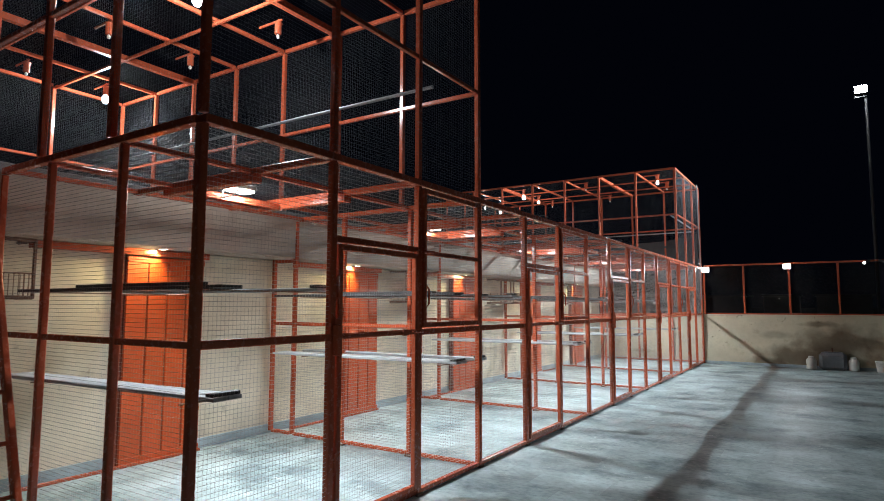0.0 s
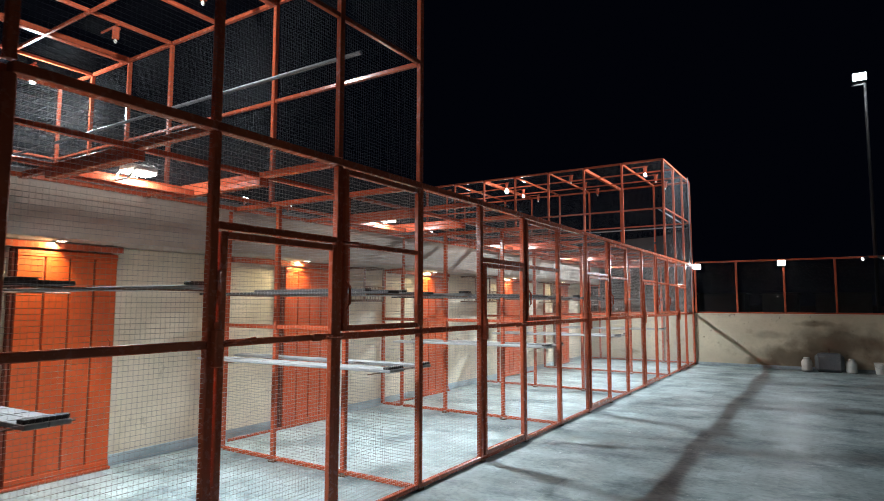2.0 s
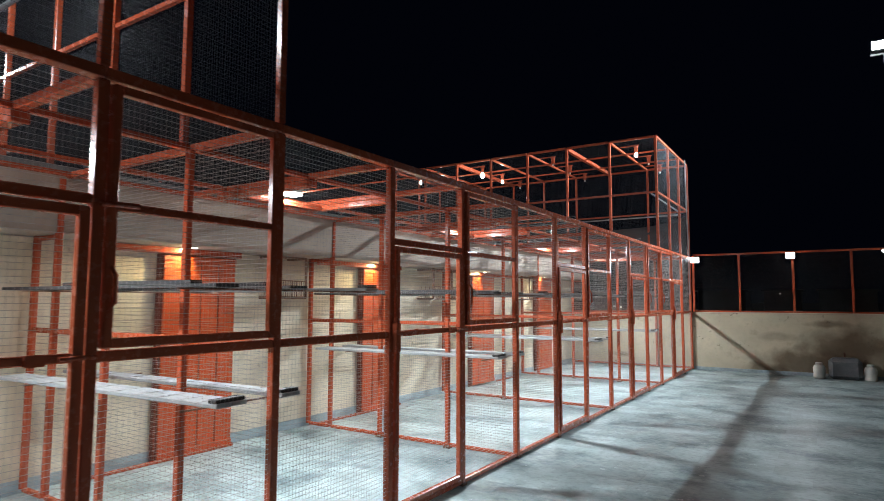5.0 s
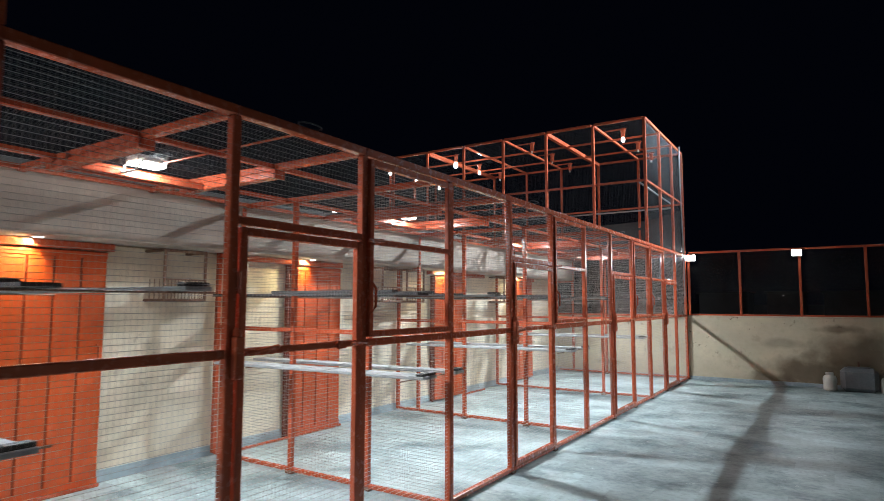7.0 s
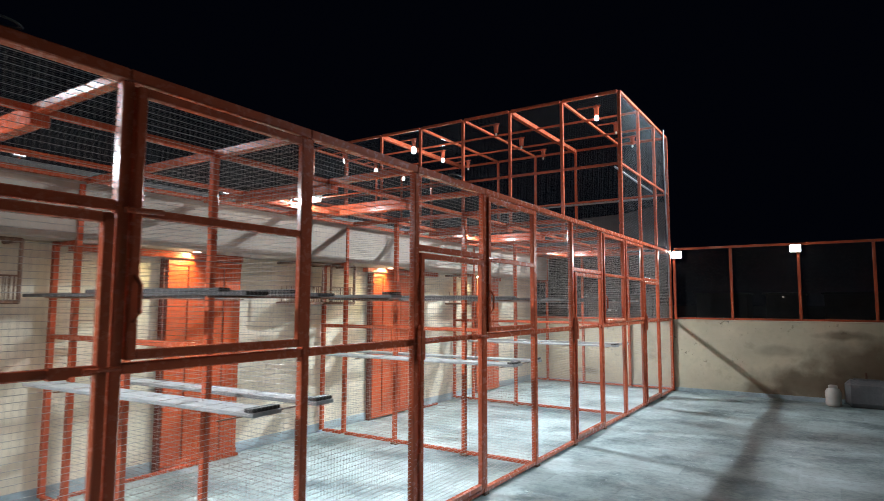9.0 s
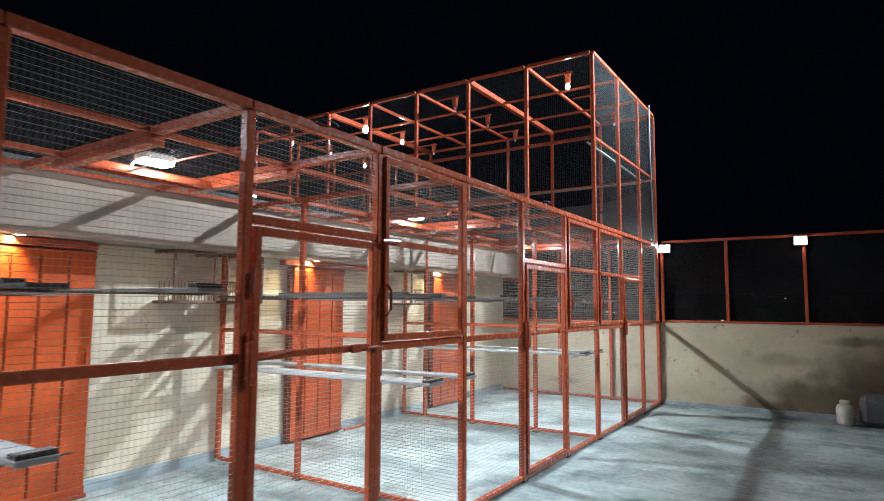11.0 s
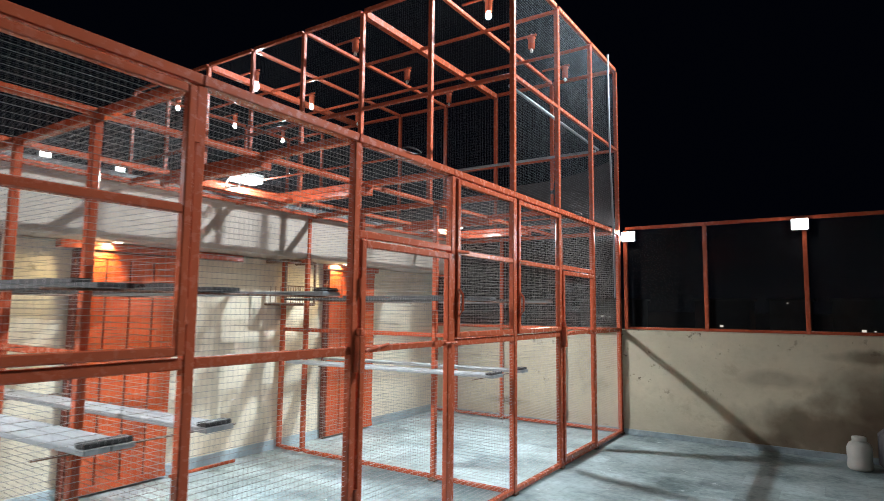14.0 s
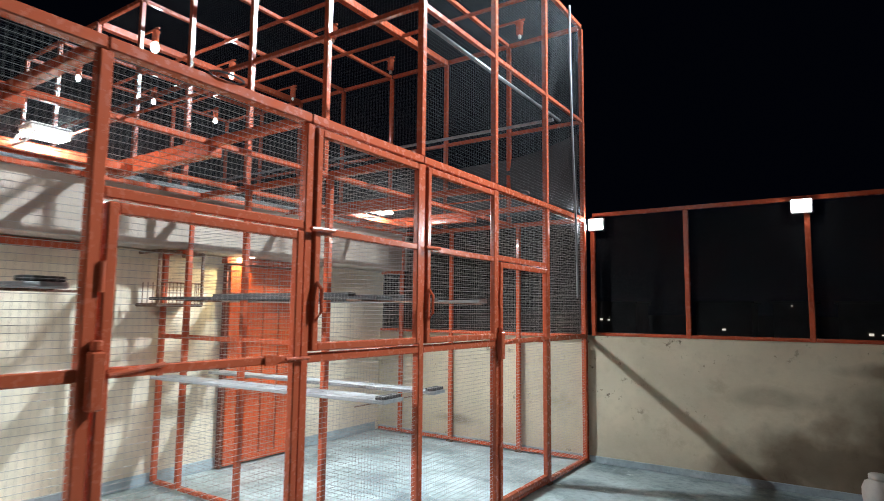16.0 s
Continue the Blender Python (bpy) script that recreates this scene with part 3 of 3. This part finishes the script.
# ---- nest cages on the wall beside the partitions ----
def nest_cage(y):
    t = thing("nest_cage", (BACK + 0.004, y, 1.50), "small rusty wire nest cage fixed high on the wall", "nest cage", "nest cages")
    dx, dy, dz, r = 0.30, 0.40, 0.44, 0.015
    for yy in (0, dy):
        for zz in (0, dz):
            bm = bmesh.new()
            tube(bm, (0, yy, zz), (dx, yy, zz), r, 6)
            part("side_bar", bm, RUST, t)
    for zz in (0, dz):
        bm = bmesh.new()
        tube(bm, (dx, 0, zz), (dx, dy, zz), r, 6)
        part("front_bar", bm, RUST, t)
    for yy in (0, dy):
        bm = bmesh.new()
        tube(bm, (dx, yy, 0), (dx, yy, dz), r, 6)
        part("upright", bm, RUST, t)
    for i in range(1, 12):
        bm = bmesh.new()
        tube(bm, (dx, i * dy / 12, 0), (dx, i * dy / 12, dz * 0.42), 0.0036, 5)
        part("wire_bar", bm, RUST, t)
    for i in (1, 2, 3):
        for yy in (0, dy):
            bm = bmesh.new()
            tube(bm, (i * dx / 4, yy, 0), (i * dx / 4, yy, dz * 0.42), 0.0036, 5)
            part("wire_bar", bm, RUST, t)
    bm = bmesh.new()
    tube(bm, (dx, 0, dz * 0.42), (dx, dy, dz * 0.42), 0.006, 6)
    part("front_bar", bm, RUST, t)

    box("tray", (0, 0.01, -0.012), (dx, dy - 0.01, -0.002), RUST, t, "rusty sheet tray")


for y in (1.86, 7.12, 10.13, 10.66, 13.56):
    nest_cage(y)


# ---- fence on the parapet ----
FX = [-1.68 + 0.995 * i for i in range(0, 9)]
FY = END + 0.15
fence = thing("fence", (0, FY, Z_MID), "orange painted steel fence with dark netting on the parapet", "fence")
for x in [-2.60] + FX:
    box("post", (x - 0.022, FY - 0.022, Z_MID), (x + 0.022, FY + 0.022, 2.466), PAINT, fence, off=fence.location)
fx = [-2.60] + FX
for p, q in zip(fx, fx[1:]):
    box("top_rail", (p + 0.001, FY - 0.02, 2.468), (q - 0.001, FY + 0.02, 2.508), PAINT, fence, off=fence.location)
    box("bottom_rail", (p + 0.023, FY - 0.02, Z_MID + 0.002), (q - 0.023, FY + 0.02, Z_MID + 0.034), PAINT, fence, off=fence.location)
    bm = bmesh.new()
    bmesh.ops.create_grid(bm, x_segments=1, y_segments=1, size=0.5, matrix=Matrix.Rotation(radians(90), 4, "X") @ Matrix.Diagonal((q - p - 0.046, 1.175, 1, 1)))
    part("netting", bm, NET, fence, "thin black netting", at=((p + q) / 2, 0.026, (2.452 + Z_MID + 0.034) / 2 - Z_MID))
# the same netting closes the last cage above the parapet
dark = thing("shade_net", (FRONT, END + 0.06, Z_MID), "dark netting hung behind the last cage and tower", "shade net")
for i, (p, q) in enumerate(((-5.30, -4.22), (-4.18, -2.70))):
    bm = bmesh.new()
    bmesh.ops.create_grid(bm, x_segments=1, y_segments=1, size=0.5, matrix=Matrix.Rotation(radians(90), 4, "X") @ Matrix.Diagonal((q - p, 1.15, 1, 1)))
    part("net_sheet", bm, NET, dark, at=((p + q) / 2 - FRONT, 0, 0.60))


bm = bmesh.new()
cols = []
for i in range(25):
    f = i / 24
    x = -6.9 + 4.2 * f
    top = 2.95 + 0.42 * f ** 2 - 0.05 * math.sin(9 * f)
    cols.append([bm.verts.new((x - FRONT, -0.06 + 0.03 * math.sin(14 * f + 2 * g), 2.52 + (top - 2.52) * g / 4 - Z_MID)) for g in range(5)])
for p, q in zip(cols, cols[1:]):
    for g in range(4):
        bm.faces.new((p[g], q[g], q[g + 1], p[g + 1]))
part("drape", bm, BLACKISH, dark, "sagging black cloth", smooth=True)


def fence_lamp(x, z, watts):
    t = thing("fence_floodlight", (x, FY - 0.06, z), "lit square white LED floodlight on the fence", "floodlight", "floodlights on the fence")
    box("housing", (-0.085, -0.02, -0.065), (0.085, 0.03, 0.065), STEEL, t, bevel=0.008)
    box("lens", (-0.074, -0.030, -0.054), (0.074, -0.022, 0.054), LED, t, "glowing white lens", bevel=0.002)
    box("bracket", (-0.02, 0.031, -0.02), (0.02, 0.05, 0.07), STEEL, t)
    area_lamp("fence_light", (x, FY - 0.095, z), (x - 0.1, FY - 3.0, z - 0.5), watts, 0.14, 0.10, (0.85, 0.94, 1.0), 140)


fence_lamp(-2.54, 2.38, 0.3 * FENCE_W)
fence_lamp(-0.72, 2.41, FENCE_W)


def spot(x, tilt):
    t = thing("spotlight", (x, FY - 0.03, 2.47), "small swivelling spotlight clipped to the fence rail", "spotlight", "spotlights on the fence")
    bm = bmesh.new()
    tube(bm, (0, 0, 0.02), (tilt * 0.10, -0.12, -0.03), 0.024, 10, 0.034)
    part("barrel", bm, BLACKISH, t)
    bm = bmesh.new()
    tube(bm, (tilt * 0.1005, -0.1206, -0.0302), (tilt * 0.108, -0.130, -0.034), 0.028, 10)
    part("lens", bm, LED_ROOF, t, "glowing lens")


spot(0.92, -1)
spot(1.10, 1)

# ---- low lamp posts on the roof behind ----
def roof_lamp(y):
    t = thing("roof_lamp", (-8.3, y, 2.50), "small lit floodlight on a short post on the house roof", "floodlight", "lamps on the roof")
    box("post", (-0.015, -0.015, 0), (0.015, 0.015, 0.72), PAINT, t)
    box("housing", (-0.05, -0.07, 0.722), (0.03, 0.07, 0.80), STEEL, t, bevel=0.008)
    box("lens", (0.031, -0.060, 0.735), (0.037, 0.060, 0.79), LED_ROOF, t, "glowing white lens", bevel=0.002)


for y in ROOF_LAMPS:
    roof_lamp(y)

# ---- lamp pole beyond the parapet ----
pole = thing("lamp_pole", (1.10, 17.6, -0.25), "tall slim grey lamp pole with a floodlight", "street lamp")
bm = bmesh.new()
tube(bm, (0, 0, 0), (0, 0, 6.85), 0.045, 12, 0.03)
part("pole", bm, POLE_PAINT, pole, smooth=True)
box("arm", (-0.25, -0.02, 6.80), (0.02, 0.02, 6.84), POLE_PAINT, pole)
box("lamp_head", (-0.24, -0.17, 6.88), (0.04, 0.08, 6.96), POLE_PAINT, pole, bevel=0.01)
bm = bmesh.new()
bmesh.ops.create_cube(bm, size=1, matrix=Matrix.Translation((-0.10, -0.20, 6.95)) @ Matrix.Rotation(radians(-20), 4, "X") @ Matrix.Diagonal((0.26, 0.02, 0.20, 1)))
part("lens", bm, LED, pole, "glowing white lens")
area_lamp("pole_light", (1.0, 17.37, 6.68), (-5.5, 12.2, 2.6), POLE_W, 0.24, 0.16, (0.75, 0.90, 1.0), 64)

# ---- things by the parapet ----
def jug(x, y, turn):
    t = tagged(place_mesh("water_jug", None, None, "", (x, y, 0), (0, 0, turn)), "dirty white plastic water jug standing by the parapet", "jug", "jugs by the parapet")
    bm = bmesh.new()
    lathe(bm, [(0.085, 0.0), (0.102, 0.012), (0.105, 0.05), (0.098, 0.10), (0.104, 0.14), (0.104, 0.20), (0.085, 0.245), (0.055, 0.262), (0.052, 0.266)])
    part("body", bm, WHITE_PL, t, smooth=True)
    bm = bmesh.new()
    lathe(bm, [(0.058, 0.266), (0.060, 0.272), (0.060, 0.298), (0.05, 0.304)])
    part("cap", bm, WHITE_PL, t, smooth=True)


jug(-0.31, 16.42, 0)
jug(0.50, 16.45, 40)
tank = thing("water_tank", (0.11, 16.48, 0), "low dark grey stained water tank with a tap", "water tank")
box("body", (-0.27, -0.15, 0.0), (0.27, 0.15, 0.40), TANK, tank, bevel=0.07)
box("lid", (-0.16, -0.07, 0.398), (0.16, 0.07, 0.412), TANK, tank, bevel=0.006)
bm = bmesh.new()
bent(bm, [(0.0, 0.15, 0.46), (0.0, 0.05, 0.47), (0.0, 0.05, 0.43)], 0.012)
tube(bm, (0, 0.05, 0.40), (0, 0.05, 0.50), 0.016)
part("tap", bm, RUST, tank, "rusty tap")
bucket = thing("bucket", (1.02, 16.50, 0), "white paint bucket with dark splashes", "bucket")
bm = bmesh.new()
lathe(bm, [(0.095, 0.0), (0.10, 0.01), (0.125, 0.215), (0.132, 0.22), (0.132, 0.24), (0.122, 0.24), (0.10, 0.03)])
part("body", bm, WHITE_PL, bucket, smooth=True)
bm = bmesh.new()
bent(bm, [(0.13 * math.cos(a), -0.02 - 0.12 * math.sin(a), 0.225 - 0.10 * math.sin(a)) for a in [math.pi * i / 10 for i in range(11)]], 0.003, 5)
part("handle", bm, STEEL, bucket)

# ---- ladder leaning on the beam beside the first cage ----
ladder = thing("ladder", (-3.99, 1.83, 0), "orange painted steel ladder leaning on the beam beside the cage", "ladder")
LEAN = 0.355
for dy in (0.0, -0.40):
    bm = bmesh.new()
    m = Matrix.Translation((-LEAN * 1.30, dy, 1.31)) @ Matrix.Rotation(-math.atan(LEAN), 4, "Y")
    bmesh.ops.create_cube(bm, size=1, matrix=m @ Matrix.Diagonal((0.065, 0.040, 2.78, 1)))
    bmesh.ops.bevel(bm, geom=bm.edges[:], offset=0.005, segments=1, affect="EDGES")
    part("rail", bm, PAINT, ladder)
for i in range(8):
    z = 0.30 + 0.30 * i
    bm = bmesh.new()
    tube(bm, (-LEAN * z, -0.02, z), (-LEAN * z, -0.38, z), 0.014)
    part("rung", bm, PAINT, ladder)

pipe = thing("steel_pipe", (-2.80, 14.05, 3.46), "bright steel pipe wired under the tower mid rail", "pipe")
bm = bmesh.new()
tube(bm, (0, 0, 0.015), (0, 2.4, -0.02), 0.015, 10)
part("pipe", bm, STEEL, pipe, smooth=True)

# ---- hose hanging down the last tower, wire loop on the top rail ----
hose = thing("cable_conduit", (FRONT + 0.05, END - 0.30, 1.62), "grey flexible conduit hanging down the tower corner", "conduit")
bm = bmesh.new()
pts = [(0, 0.0, 0.0), (0.0, -0.01, 0.35), (0.01, -0.05, 0.7), (0.01, -0.08, 1.1), (0.0, -0.10, 1.7), (0, -0.13, 2.3), (0.0, -0.13, 2.92)]
bent(bm, pts, 0.012, 8)
part("conduit", bm, STEEL, hose)


def wire_loop(y):
    t = thing("wire_loop", (FRONT, y, Z_TOP + 0.03), "loose loop of black cable tied to the top rail", "cable", "cable loops")
    bm = bmesh.new()
    bent(bm, [(0.025 + 0.03 * math.sin(a), 0.085 * math.cos(a), 0.008 + 0.006 * math.sin(a)) for a in [2 * math.pi * i / 16 for i in range(17)]], 0.005, 5)
    part("cable", bm, BLACKISH, t)


for y in LOOP_Y:
    wire_loop(y)


# ---- distant lit houses ----
def far_house(x, y, w, lights):
    t = thing("distant_house", (x, y, -0.25), "distant low house with a lit lamp at night", "house", "distant houses")
    box("wall", (-w / 2, 0, 0), (w / 2, 4, 2.6), HOUSE, t, bevel=0.02)
    box("roof", (-w / 2 - 0.2, -0.2, 2.601), (w / 2 + 0.2, 4.2, 2.75), HOUSE, t, bevel=0.02)
    for dx, z, s in lights:
        box("window", (dx - s, -0.03, z - s * 0.6), (dx + s, -0.003, z + s * 0.6), FAR_LIGHT, t, "lit window")


far_house(-17.5, 62.0, 5.0, [(-0.45, 1.20, 0.13), (0.20, 1.15, 0.09)])
far_house(-8.2, 62.0, 4.0, [(0.0, 0.55, 0.12)])
far_house(-3.4, 62.0, 2.8, [(-0.15, 2.40, 0.05)])
far_house(1.3, 62.0, 4.0, [(-0.15, 0.42, 0.14), (0.5, 0.40, 0.06)])

# ---- floor slabs ----
floor = slab("floor", (-5.38, -4.0, -0.20), (6.6, END + 0.05, -0.0014), GROUT, "court floor of grey marble slabs with pale cement joints", "floor", 0.0)
TX, TY, GAP = 0.60, 0.30, 0.0009


def tile_mesh():
    bm = bmesh.new()
    bmesh.ops.create_cube(bm, size=1)
    bmesh.ops.scale(bm, vec=(TX - GAP, TY - GAP, 0.012), verts=bm.verts)
    top = [e for e in bm.edges if all(v.co.z > 0 for v in e.verts)]
    bmesh.ops.bevel(bm, geom=top, offset=0.0004, segments=1, affect="EDGES")
    me = bpy.data.meshes.new("slab")
    bm.to_mesh(me)
    bm.free()
    return finish(me, TILE)


SLAB = tile_mesh()
rest_v, rest_f, made = [], [], 0
base_v = [tuple(v.co) for v in SLAB.vertices]
base_f = [tuple(p.vertices) for p in SLAB.polygons]
rng = random.Random(7)
for j in range(int((END + 4.0) / TY) + 1):
    for i in range(21):
        x = -5.38 + TX / 2 + TX * i - (0.30 if j % 2 else 0.0)
        y = END + 0.05 - TY / 2 - TY * j
        if x < -5.36 or x > 6.3 or y < -3.9:
            continue
        z = -0.006 + rng.uniform(-0.0002, 0.0002)
        if -3.0 < x < 0.6 and 3.5 < y < END and made < 300 and (y > 9 or x > -1.6):
            place_mesh("slab", SLAB, floor, "", [a - b for a, b in zip((x, y, z), floor.location)])
            made += 1
        else:
            n0 = len(rest_v)
            rest_v += [(a + x, b + y, c + z) for a, b, c in base_v]
            rest_f += [tuple(n0 + q for q in f) for f in base_f]
me = bpy.data.meshes.new("slabs")
me.from_pydata(rest_v, [], rest_f)
tagged(place_mesh("slabs", finish(me, TILE), floor, "", [-a for a in floor.location]), kind="stuff")
